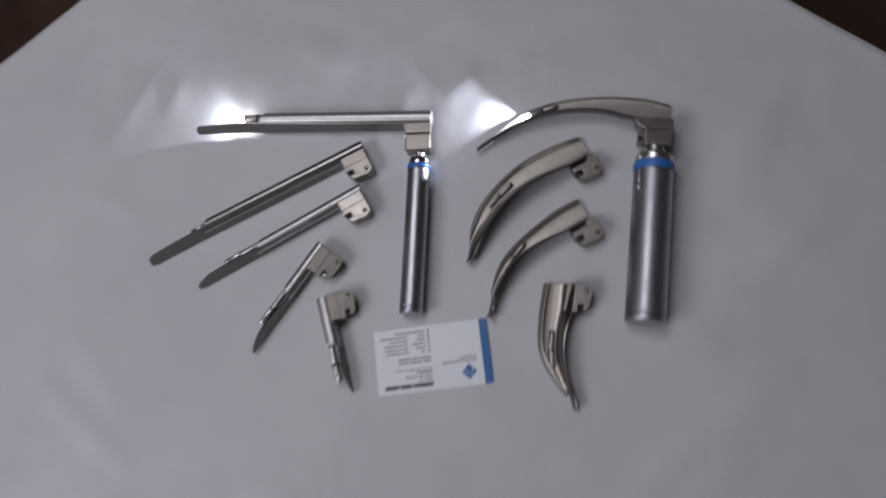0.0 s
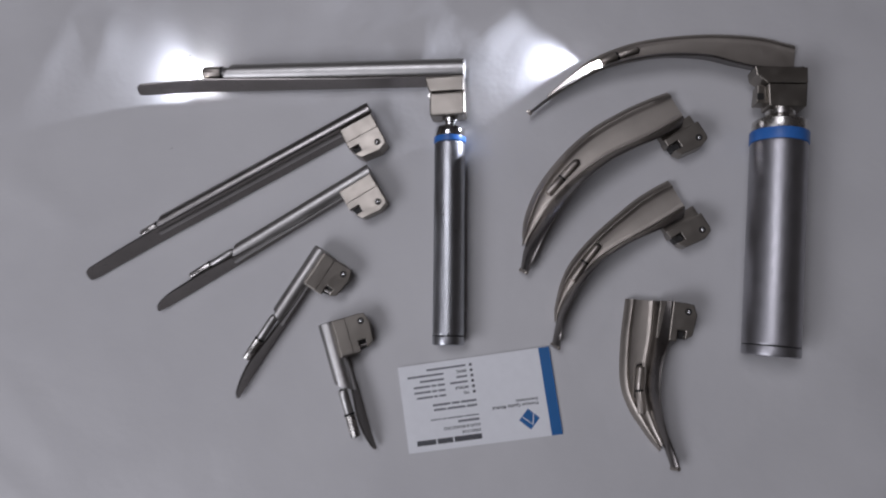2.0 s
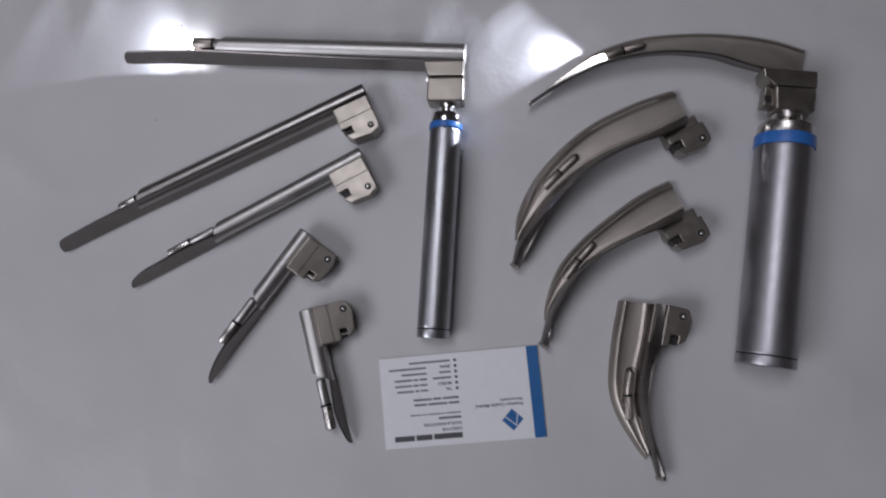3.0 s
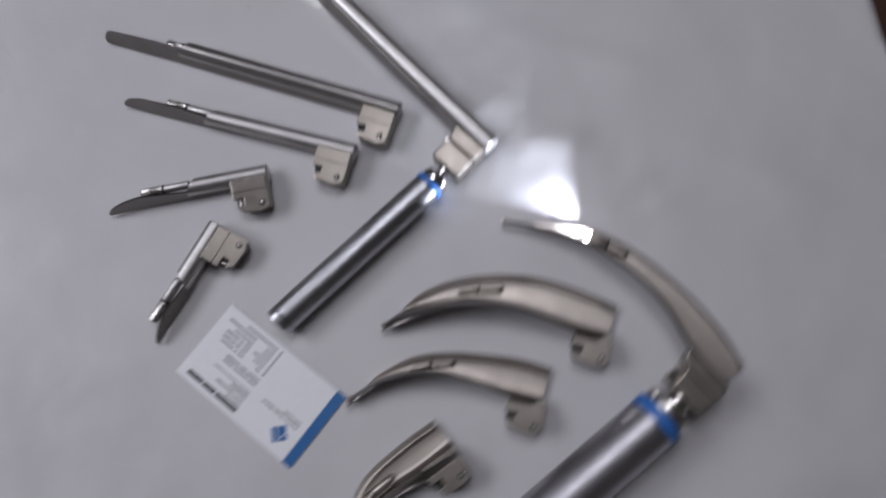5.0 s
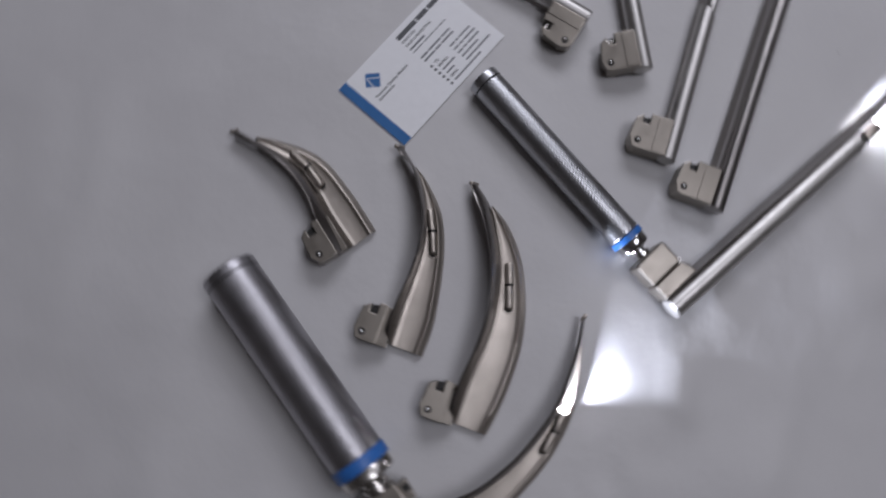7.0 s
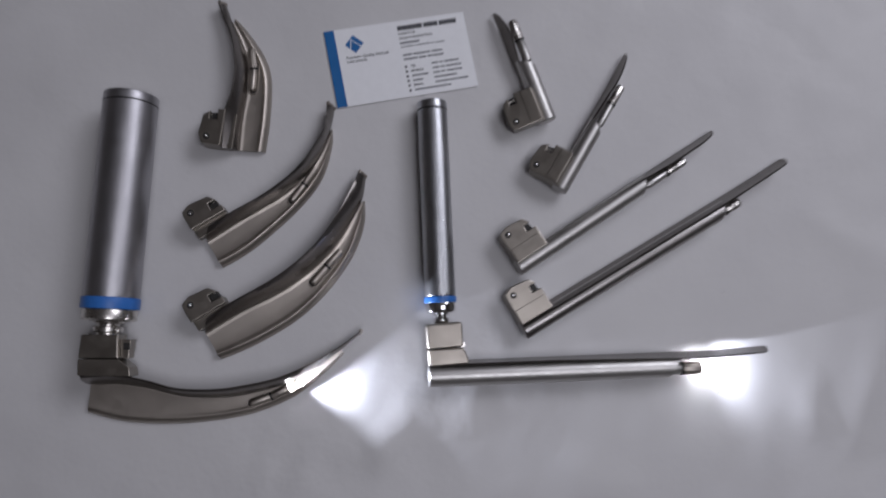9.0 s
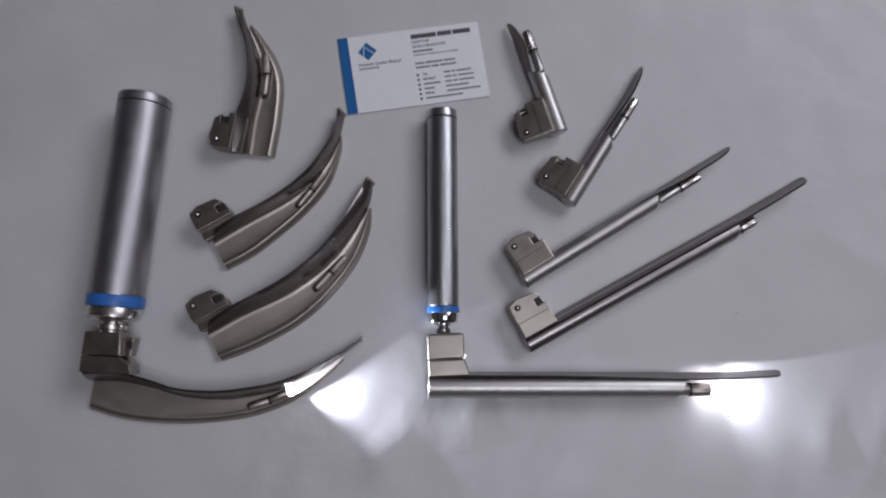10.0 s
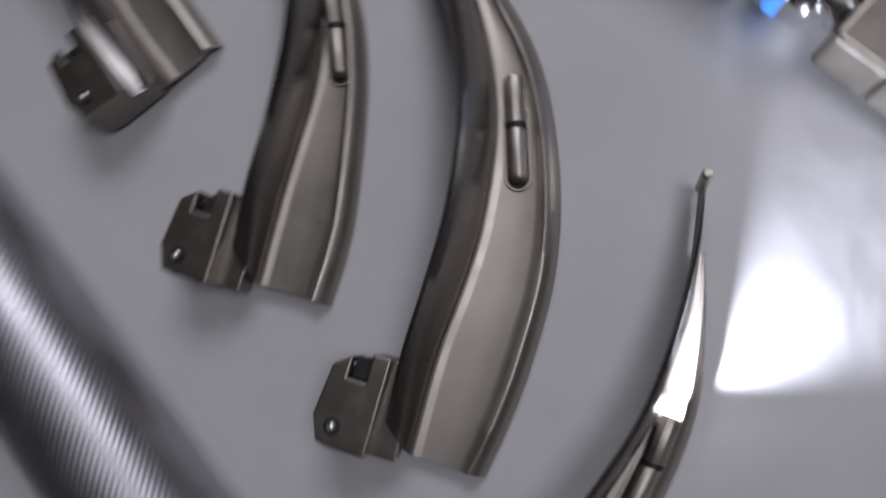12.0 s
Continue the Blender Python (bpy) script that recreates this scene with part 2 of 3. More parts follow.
def curved_blade(parent, origin, spine, edge, rim, web_end, lamp, lit=False, z_spine=3.0, fold_high=1.0):
    """A curved blade lying on its web: the upright spatula, the web with its rolled rim, the beaded tip and the lamp.
    spine: the fold between spatula and web; edge: the spatula's free edge with its height; rim: the outer edge of the web."""
    ox, oy = origin
    n = 48
    shift = np.array([ox, oy])
    k, e, o = curve_points(spine, n), curve_points(edge, n), curve_points(rim, n)
    kw = curve_points(spine, n, web_end)
    k, kw, o = k - shift, kw - shift, o - shift
    e[:, :2] -= shift
    rings = []
    for i in range(n):
        low, top = Vector((*k[i], z_spine)), Vector((*e[i],))
        side = top - low
        flat = Vector((side.x, side.y, 0)).normalized()
        up = side.z
        out = (flat * up + Vector((0, 0, -1)) * Vector((side.x, side.y)).length).normalized()
        thick = 1.5 - 0.4 * i / n
        ring = [low + side * s - out * (1.1 * math.sin(math.pi * s)) for s in (0, 0.25, 0.5, 0.75, 0.97)] + [top + out * thick * 0.5 + side * 0.012]
        ring += [low + side * s - out * (1.1 * math.sin(math.pi * s)) + out * thick for s in (0.97, 0.75, 0.5, 0.25, 0)]
        rings.append(ring)
    part("spatula", loft(rings), STEEL_POLISHED_SHADE, parent, "polished spatula wall with dark reflections in its colour")
    rings = []
    for i in range(n):
        a, b = Vector((*kw[i], 0)), Vector((*o[i], 0))
        across = b - a
        width = across.length
        roll = min(3.8, width * 0.40)
        f = (width - roll) / max(width, 0.01)
        ridge = min(0.16, 1.8 / max(width, 0.1))
        lip = fold_high + (1.3 - fold_high) * (i / n) ** 2 if fold_high < 1 else 1.0
        prof = [(0.0, z_spine + 0.1), (ridge * 0.35, z_spine + 0.1 + 0.4 * fold_high), (ridge * 0.7, z_spine + 0.05 + 0.35 * fold_high), (ridge * 1.3, z_spine + 0.05), (ridge * 1.7, z_spine), (f * 0.5, z_spine), (f * 0.82, z_spine), (f * 0.92, z_spine + 0.3 * lip), (f, z_spine + 1.2 * lip), (f + (1 - f) * 0.2, z_spine + 1.0 * lip), (f + (1 - f) * 0.6, z_spine - 0.6), (1.0, 0.6)]
        ring = [a + across * s + Vector((0, 0, z)) for s, z in prof]
        ring += [a + across * s + Vector((0, 0, max(z - 1.2, 0.05))) for s, z in reversed(prof)]
        rings.append(ring)
    web = part("web", loft(rings), STEEL, parent, "brushed web with rolled rim", crease=50)
    top, low = Vector(e[-1]), Vector((*k[-1], z_spine))
    part("tip_bead", rod(low + (low - top) * 0.04, top + (top - low) * 0.04, [(0, 0.7), (0.06, 1.25), (0.94, 1.25), (1, 0.7)], 16), STEEL, parent, "rounded bead on the tip")
    a, b, c = [Vector((x - ox, y - oy, z_spine + 0.9)) for x, y in lamp]
    a = a + (b - a) * 0.12
    lamp_insert(parent, a, b, c, 2.4, lit, STEEL)
    way = (b - a).normalized()
    side = Vector((-way.y, way.x, 0))
    rings, slot_outline, m = [], [], 40
    half = (b - a).length * 0.55
    for i in range(m):
        t = 2 * math.pi * i / m
        c0 = a + way * (half + 1.4)
        u = half * (1 if math.cos(t) > 0 else -1) + 2.9 * math.cos(t)
        p = c0 + way * u + side * 2.9 * math.sin(t)
        slot_outline.append((p.x, p.y))
        outv = (way * math.cos(t) + side * math.sin(t))
        rings.append([p + outv * 0.45 * math.cos(s) + Vector((0, 0, -0.9 + 0.6 * math.sin(s))) for s in (0, 1.05, 2.1, 3.14, 4.19, 5.24)])
    rings.append(rings[0])
    part("slot_rim", loft(rings, False), STEEL, web, "rim of the lamp slot")
    # The web has no cut-out; a black plate paints the recess shade.
    part("slot_shade", prism(slot_outline, z_spine - 0.9, z_spine + 0.07, 0), BLACK, web, "black plate for the shade around the lamp")
    return web


def straight_blade(parent, width, tip, tube_end, lamp, height=13.0, lift=0.6, tip_bend=0.0, lit=False, lean=1.5, lamp_drop=0.0, tip_lean=3.0, blunt=24.0, tube=None, fat=0.42, heel_tall=1.0):
    """A straight blade lying on its side along local x: the flat spatula, the round channel beside it (towards -y) and the lamp."""
    r, lamp_r = width * fat, width * 0.30
    tube = tube or STEEL_TUBE
    cz = lift + height * 0.52
    n, rings = 60, []
    for i in range(n):
        s = 1 - (1 - i / (n - 1)) ** 1.5
        x = tip * s
        late = max(0.0, (s - 0.72) / 0.28)
        bend = -tip_bend * late**2
        turn = min(1.0, max(0.0, (s - 0.35) / 0.4))
        tall = height * (heel_tall + (1 - heel_tall) * turn) * (1 - 0.15 * late**1.5) * math.sqrt(max(0.03, 1 - max(0.0, (x - tip + blunt) / blunt) ** 2))
        low = lift + (height - tall) * 0.2
        t = 1.5 - 0.3 * late
        ring = []
        for q, (dy, dz) in enumerate(((0, 0.12), (0.1, 0.03), (0.5, 0), (0.9, 0.03), (1, 0.12), (1, 0.88), (0.9, 0.97), (0.5, 1), (0.1, 0.97), (0, 0.88))):
            ring.append((x, bend - t * dy - (lean + (tip_lean - lean) * turn) * dz * tall / height - 0.9 * math.sin(math.pi * dz), low + tall * dz))
        rings.append(ring)
    part("spatula", loft(rings), STEEL_POLISHED_SHADE, parent, "flat spatula strip with rounded tip")
    # channel: a rounded wall over the lamp wire, open below, cut slanting at its end
    rings, n = [], 44
    cy, lamp_y = -(width - r), -(width - lamp_r * 1.1)
    for i in range(n):
        s = i / (n - 1)
        ring_out, ring_in = [], []
        for j in range(23):
            t = math.radians(-50 + 250 * j / 22)
            side = 0.5 - 0.5 * math.cos(t)
            x = tube_end * s - 7.0 * side * max(0.0, (s - 0.7) / 0.3)
            ring_out.append((x, cy + r * math.cos(t), cz + r * math.sin(t) * 1.06))
            ring_in.append((x, cy + (r - 0.9) * math.cos(t), cz + (r - 0.9) * math.sin(t) * 1.06))
        rings.append(ring_out + ring_in[::-1])
    body = part("channel", loft(rings), tube, parent, "rounded channel of the blade", crease=45)
    rings = []
    for i in range(12):
        x = tube_end * 0.97 * i / 11
        rings.append([(x, -2.2 - lean * 0.2, lift + 2.6), (x, cy + r, cz - 1.6), (x, cy + r * 0.6, cz - 2.2), (x, cy + r * 0.6, cz - 3.2), (x, cy + r, cz - 2.8), (x, -2.2 - lean * 0.2, lift + 1.4)])
    part("floor_strip", loft(rings), STEEL, body)
    part("heel_cap", rod((-0.5, cy, cz), (1.4, cy, cz), [(0, r * 0.9), (0.3, r * 1.0), (1, r * 1.0)], 28), tube, body)
    slot, ring_at, end = lamp
    lamp_insert(parent, (slot - 3, lamp_y, cz + 1.2 - lamp_drop), (ring_at, lamp_y, cz + 1.1 - lamp_drop), (end, lamp_y, cz + 1.1 - lamp_drop), lamp_r * 0.84, lit)
    return body


# ---- room and table ----
def box(x0, x1, y0, y1, z0, z1):
    bm = bmesh.new()
    bmesh.ops.create_cube(bm, size=1, matrix=Matrix.LocRotScale(((x0 + x1) / 2, (y0 + y1) / 2, (z0 + z1) / 2), None, (x1 - x0, y1 - y0, z1 - z0)))
    return bm


def setting(name, bm, mat, label):
    return tagged(part(name, bm, mat), label, name.split("_")[0], kind="structure")


FZ = -0.76
setting("floor", box(-2.4, 2.4, -2.4, 2.4, FZ - 0.1, FZ), FLOOR_BROWN, "dark brown smooth floor under the table")
# Ceiling and walls are unseen, added to bounce light and reflect in the metal.
setting("ceiling", box(-2.4, 2.4, -2.4, 2.4, 1.90, 2.0), CEILING_PAINT, "unseen white ceiling added for bounced light")
setting("wall_north", box(-2.5, 2.5, 2.4, 2.5, FZ, 1.9), WALL_PAINT, "unseen dull painted wall added for reflections")
setting("wall_south", box(-2.5, 2.5, -2.5, -2.4, FZ, 1.9), WALL_PAINT, "unseen dull painted wall added for reflections")
setting("wall_east", box(2.4, 2.5, -2.4, 2.4, FZ, 1.9), WALL_PAINT, "unseen dull painted wall added for reflections")
setting("wall_west", box(-2.5, -2.4, -2.4, 2.4, FZ, 1.9), WALL_PAINT, "unseen dull painted wall added for reflections")

CORNER = Vector((-0.064, 0.495, 0))
SIDE_A, SIDE_B = Vector((-0.758, -0.652, 0)), Vector((0.777, -0.629, 0))
SIDE = 0.92


def on_table(a, b, z=0.0):
    """A place on the table from the distances along its two sides."""
    return CORNER + SIDE_A * a + SIDE_B * b + Vector((0, 0, z))


def fold(x, y, ax, ay, bx, by, high, wide):
    """Height of one soft fold along the line from a to b."""
    dx, dy = bx - ax, by - ay
    s = max(0.0, min(1.0, ((x - ax) * dx + (y - ay) * dy) / (dx * dx + dy * dy)))
    d = math.hypot(x - ax - s * dx, y - ay - s * dy)
    return high * math.exp(-(d / wide) ** 2) * math.sin(math.pi * min(1, max(0, s)) * 0.9 + 0.15)


FOLDS = ((-250, 175, -290, 95, 2.2, 9), (-225, 165, -235, 120, 1.2, 6), (60, 150, 10, 135, 1.0, 8), (20, 118, 45, 150, 0.9, 6), (-60, 160, -120, 190, 1.6, 14),
         (-300, -60, -240, -150, 1.2, 14), (250, 40, 300, 130, 1.5, 16), (240, -150, 190, -220, 1.2, 15), (-130, -190, -60, -240, 1.4, 16),
         (75, 130, 98, 168, 1.1, 5), (102, 136, 120, 172, 0.8, 5), (-190, 142, -202, 178, 1.0, 5), (-216, 136, -244, 166, 1.2, 6), (38, 126, 48, 162, 0.8, 5), (-20, 105, -8, 140, 0.7, 6),
         (-330, -100, -230, -190, 1.6, 12), (-60, -230, 60, -270, 1.4, 12), (150, -200, 260, -120, 1.3, 12), (-300, 60, -240, 20, 1.2, 10),
         (100, 190, 220, 230, 1.5, 12), (-20, 180, 60, 220, 1.2, 9), (250, -40, 320, 20, 1.3, 12), (70, 128, 58, 158, 0.7, 4), (50, 124, 40, 150, 0.6, 4))


def table_sheet():
    side, hang, n = SIDE, 0.16, 190
    steps = [(-hang + (side + 2 * hang) * i / (n - 1)) for i in range(n)]
    bm = bmesh.new()
    grid = []
    for a in steps:
        row = []
        for b in steps:
            def over(v):
                return max(0.0, -v, v - side)
            da, db = over(a), over(b)
            ca, cb = min(max(a, 0), side), min(max(b, 0), side)
            drop = max(da, db)
            soft = 0.008
            x, y = ca + (0.006 * (1 - math.exp(-da / soft))) * (-1 if a < 0 else 1), cb + (0.006 * (1 - math.exp(-db / soft))) * (-1 if b < 0 else 1)
            p = on_table(x, y)
            wx, wy = p.x / MM, p.y / MM
            z = 1.1 * noise.fractal(Vector((wx / 95, wy / 95, 3.1)), 0.8, 2.1, 3) + 0.5 * noise.noise(Vector((wx / 28, wy / 28, 7.7)))
            near = math.exp(-((wx - 0) / 230) ** 4 - ((wy + 5) / 130) ** 4)
            z = z * (1 - 0.78 * near) + 1.5 * sum(fold(wx, wy, *f) for f in FOLDS) - 0.35
            if drop > 0:
                wave = 0.010 * math.sin(14 * (a + b)) * min(1, drop / 0.06)
                p.x += wave * 0.6
                p.y += wave
            row.append(bm.verts.new((p.x, p.y, z * MM - max(0, drop - 0.004) * (1 if drop > 0 else 0))))
        grid.append(row)
    for i in range(n - 1):
        for j in range(n - 1):
            bm.faces.new((grid[i][j], grid[i + 1][j], grid[i + 1][j + 1], grid[i][j + 1]))
    ob = part("table_sheet", bm, CLOTH, crease=70)
    return tagged(ob, "white creased plastic sheet spread over the table", "tablecloth")


table_sheet()
table = thing("table", "wooden table hidden under a white sheet", "table")


def slab(a0, a1, b0, b1, z0, z1):
    plan = [on_table(a0, b0) / MM, on_table(a1, b0) / MM, on_table(a1, b1) / MM, on_table(a0, b1) / MM]
    return prism([(p.x, p.y) for p in plan], z0, z1, 3)


part("tabletop", slab(0.004, SIDE - 0.004, 0.004, SIDE - 0.004, -28, -4), TABLE_WOOD, table)
for la, lb in ((0.05, 0.05), (SIDE - 0.1, 0.05), (SIDE - 0.1, SIDE - 0.1), (0.05, SIDE - 0.1)):
    part("leg", slab(la, la + 0.05, lb, lb + 0.05, -760, -28), TABLE_WOOD, table)


# ---- loose curved blades ----
def loose_curved(origin, spine, edge, rim, web_end, lamp, block_a, block_b, label):
    root = thing("curved_blade", label, "laryngoscope blade", *origin, group="curved blades on the sheet")
    curved_blade(root, origin, spine, edge, rim, web_end, lamp)
    turn = math.degrees(math.atan2(block_b[1] - block_a[1], block_b[0] - block_a[0]))
    hook_block(root, pose((block_a[0] - origin[0]) * MM, (block_a[1] - origin[1]) * MM, 0, 0, 0, turn), 0.0, 1.2, 13.0, 6.0)
    return root


loose_curved((138, 66),
             [(139, 67.5), (119, 57), (102, 50), (88, 43), (70, 30.5), (57.5, 17), (48, 3), (42.5, -7), (39.8, -19.5)],
             [(136, 60, 12), (123, 53, 16), (108.5, 47, 21), (94, 40, 23), (79.3, 30, 23), (67, 18, 21), (54.5, 0.3, 17), (48.0, -12.5, 12), (43.4, -22, 9)],
             [(131, 83.5), (119.8, 80), (104.8, 74), (85, 63.5), (67, 48.5), (51.5, 29.5), (43, 10.5), (41.2, -5)], 0.88,
             [(77.6, 45), (66.3, 33.8), (57.6, 25)], (144.5, 61.2), (124.8, 51),
             "long curved satin steel blade lying on the white sheet")
loose_curved((135, 12),
             [(136, 13.5), (117.5, 3), (104, -4), (92, -10.5), (77.5, -21), (67.5, -33), (61.5, -44), (58.5, -53), (56.0, -63.5)],
             [(133, 6.5, 12), (119.5, 0, 16), (103, -7, 20), (88, -15.7, 22), (76.5, -26, 21), (69, -36.3, 19), (62.3, -48.3, 15), (60.8, -57, 11), (59.8, -66, 8.5)],
             [(127.8, 29.8), (117, 24.5), (104.5, 16.5), (81, -2.8), (66, -21), (59, -41), (58.2, -51)], 0.88,
             [(86.9, -5.5), (77, -17), (69.5, -27)], (142.4, 7.8), (122.4, -2.7),
             "medium curved satin steel blade touching the card")
loose_curved((116, -40),
             [(115.4, -40.6), (112.5, -60), (108.5, -77.5), (107, -92), (110, -108), (115, -122), (118.4, -133.6)],
             [(124, -41, 9), (121, -60, 12), (115, -76, 14), (112.6, -93, 14), (114.5, -110, 12), (118.4, -121.5, 9), (122.0, -133.4, 7.5)],
             [(99.5, -38.8), (95.5, -61), (93.6, -85), (97.4, -101), (107, -117.3), (113, -125)], 0.86,
             [(105.5, -75), (103.5, -91), (104.2, -104)], (124.0, -41.5), (119.8, -63.5),
             "short broad curved satin steel blade on the white sheet")


# ---- loose straight blades ----
def loose_straight(x, y, dx, dy, width, tip, tube_end, lamp, label, height=13.0, tip_bend=1.5, lean=0.8, lamp_drop=0.0, tip_lean=4.0, blunt=24.0, roll=0.0, tube=None, fat=0.48, heel_tall=0.66):
    root = thing("straight_blade", label, "laryngoscope blade", x, y, 0, math.degrees(math.atan2(dy, dx)), group="straight blades on the sheet")
    straight_blade(root, width, tip, tube_end, lamp, height, 0.4, tip_bend, False, lean, lamp_drop, tip_lean, blunt, tube, fat, heel_tall)
    hook_block(root, pose(0, 0.0003, -roll * 0.00025, roll), 5.2 + roll * 0.14, 1.0, 13.2 + roll * 0.14, 0.0, 4.2)
    return root


loose_straight(-44.8, 74.9, -0.9, -0.436, 13, 206.5, 152, (138, 152.5, 164), "longest straight steel blade with a bulb sleeve", 14, -1.0, 4.2, 3.6, 4.0, 7.0, tube=STEEL_DARK, fat=0.42, heel_tall=1.0)
loose_straight(-46, 38.4, -0.877, -0.481, 10.8, 158, 100, (99.5, 113.5, 128.4), "long straight steel blade with a bright bulb", 13, 0.5, 0.8, tip_lean=3.8, blunt=18.0, roll=-4)
loose_straight(-74.4, -6.9, -0.575, -0.818, 11, 102.6, 51, (51, 65.3, 79.5), "short straight steel blade with a bright bulb", 13, -1, tip_lean=2.6, roll=-13)
loose_straight(-70.2, -46.4, 0.27, -0.963, 12, 78.2, 42, (42, 54.7, 68.5), "shortest straight steel blade beside the card", 12, -1, tip_lean=2.2, roll=-13)


# ---- assembled laryngoscopes ----
def axis_pose(ax, ay, az, bx, by):
    """Local z along the level line from a to b, local x level, so that local y points up or down."""
    way = Vector((bx - ax, by - ay, 0)).normalized()
    q = Matrix((way.cross(Vector((0, 0, 1))), Vector((0, 0, 1)), way)).transposed()
    q.col[1] = way.cross(q.col[0])
    return Matrix.Translation(Vector((ax, ay, az)) * MM) @ q.to_4x4()


def knurl_sleeve(r, z0, z1, count, pitch, depth):
    """A tube with raised diamond knurling about local z."""
    n, rows = count * 4, int((z1 - z0) / (pitch / 4))
    th = np.arange(n) * (2 * math.pi / n)
    z = np.linspace(z0, z1, rows)
    a, c = np.meshgrid(th * count / 2, z * math.pi / pitch)
    rise = (np.abs(np.sin(a + c)) + np.abs(np.sin(a - c))) * 0.5
    rise *= np.minimum(1, np.minimum(z - z0, z1 - z) / 0.6)[:, None]
    rad = r - depth + depth * rise
    pts = np.stack([rad * np.cos(th), rad * np.sin(th), np.repeat(z[:, None], n, 1)], -1).reshape(-1, 3) * MM
    i = np.arange(rows - 1)[:, None] * n
    j = np.arange(n)
    k = (j + 1) % n
    quads = np.stack([i + j, i + k, i + n + k, i + n + j], -1).reshape(-1, 4)
    me = bpy.data.meshes.new("knurled_sleeve")
    me.from_pydata(pts.tolist(), [], quads.tolist())
    me.shade_smooth()
    return me


def handle(parent, m, r, length, band_at, band, collar_to, neck_to, mat, cap, count, pitch, depth):
    core = r - depth - 0.05
    body = part("handle", lathe([(r * 0.9, 0.0), (r * 0.985, 0.5), (r, 1.0), (r, cap - 0.3), (r * 0.972, cap), (r * 0.972, cap + 0.5), (core, cap + 0.6), (core, band_at - 0.4), (r * 0.97, band_at)]), mat, parent, "knurled silver battery handle", m)
    me = knurl_sleeve(r, cap + 0.6, band_at - 0.2, count, pitch, depth)
    me.materials.append(mat)
    sleeve = new("knurled_sleeve", me)
    sleeve.parent = body
    tagged(sleeve, "fine diamond knurled grip")
    me = knurl_sleeve(r * 1.004, 1.0, cap - 0.4, count, pitch, depth)
    me.materials.append(mat)
    new("end_cap", me).parent = body
    part("end_cap_seam", lathe([(r * 0.972, cap - 0.1), (r * 0.99, cap), (r * 0.99, cap + 0.4), (r * 0.972, cap + 0.5)]), BLACK, body)
    part("colour_band", lathe([(r * 0.96, band_at - 0.2), (r * 1.03, band_at + 0.1), (r * 1.035, band_at + 0.5), (r * 1.035, band_at + band - 0.5), (r * 1.03, band_at + band - 0.1), (r * 0.95, band_at + band)]), BLUE_PLASTIC, body, "glossy blue plastic ring")
    c0 = band_at + band
    part("collar", lathe([(r * 0.95, c0 - 0.1), (r * 0.97, c0 + 0.4), (r * 0.96, collar_to - 1.2), (r * 0.90, collar_to - 0.3), (r * 0.80, collar_to)]), CHROME if r < 12 else STEEL_BRIGHT, body, "bright metal collar")
    k = r * 0.45
    part("neck", lathe([(k * 1.25, collar_to - 0.2), (k * 1.2, collar_to + 0.8), (k * 0.85, collar_to + 1.6), (k * 0.85, collar_to + 2.6), (k * 1.15, collar_to + 3.2), (k * 1.15, neck_to - 1.6), (k * 0.9, neck_to - 0.8), (k * 0.9, neck_to + 1)]), CHROME if r < 12 else STEEL_BRIGHT, body, "turned chrome neck")
    return body


thin = thing("laryngoscope", "slim knurled laryngoscope with lit straight blade", "laryngoscope", 0, 0, 0)
handle(thin, axis_pose(-3.8, -62.6, 9.5, 1.2, 70), 9.3, 0, 120.2, 3.4, 129.8, 136.6, KNURL, 5.2, 26, 2.2, 0.55)
part("head", prism([(-10.3, 74), (-8.6, 73), (10.0, 73), (11.2, 74), (11.2, 87.6), (-9.9, 87.6)], 2.6, 16.6, 1.5), STEEL_BLOCK, thin, "milled steel head block")
base = part("blade_base", prism([(-9.6, 88.0), (11.0, 88.0), (11.0, 97.5), (-12.6, 97.5), (-11.5, 92.0)], 2.6, 16.6, 1.2), STEEL_BLOCK, thin, "milled blade base")
part("hook_bar", rod((-9.6, 86.5, 5), (-9.6, 86.5, 14), [(0, 1.6), (1, 1.6)], 14), STEEL_BRIGHT, base)
arm = new("straight_blade_arm", bpy.data.meshes.new("straight_blade_arm"))
arm.parent = thin
arm.matrix_basis = pose(0.0106, 0.0947, 0, 0, 0, math.degrees(math.atan2(0.047, -0.9989)))
straight_blade(arm, 15.2, 211, 152, (137.5, 154, 167), 13.5, 2.6, -1.6, True, 1.6, 1.0, 3.4, 6.0)

thick = thing("laryngoscope", "thick silver laryngoscope with lit curved blade", "laryngoscope", 190, 60, 0)
loc = Matrix.Translation((-0.190, -0.060, 0))
handle(thick, loc @ axis_pose(172.3, -73.2, 15.2, 188.2, 57), 15.0, 0, 118.0, 6.4, 131.2, 138.4, KNURL_FINE, 5.6, 54, 1.75, 0.2)
part("head", prism([(181.2 - 190, 65 - 60), (200.8 - 190, 63.4 - 60), (202.6 - 190, 76.2 - 60), (181.8 - 190, 78 - 60)], 7.6, 21.6, 0.6), STEEL_BLOCK, thick, "milled steel head block")
base = part("blade_base", prism([(181.6 - 190, 78.4 - 60), (202.8 - 190, 76.6 - 60), (203.4 - 190, 85.6 - 60), (175.5 - 190, 88.4 - 60), (176.0 - 190, 83.5 - 60)], 7.6, 21.6, 0.5), STEEL_BLOCK, thick, "milled blade base")
part("hook_slot", prism([(175.6 - 190, 68.2 - 60), (181.4 - 190, 67.7 - 60), (181.8 - 190, 77.6 - 60), (177.4 - 190, 78.6 - 60)], 9.0, 18.0, 0.4), STEEL_BLOCK, base)
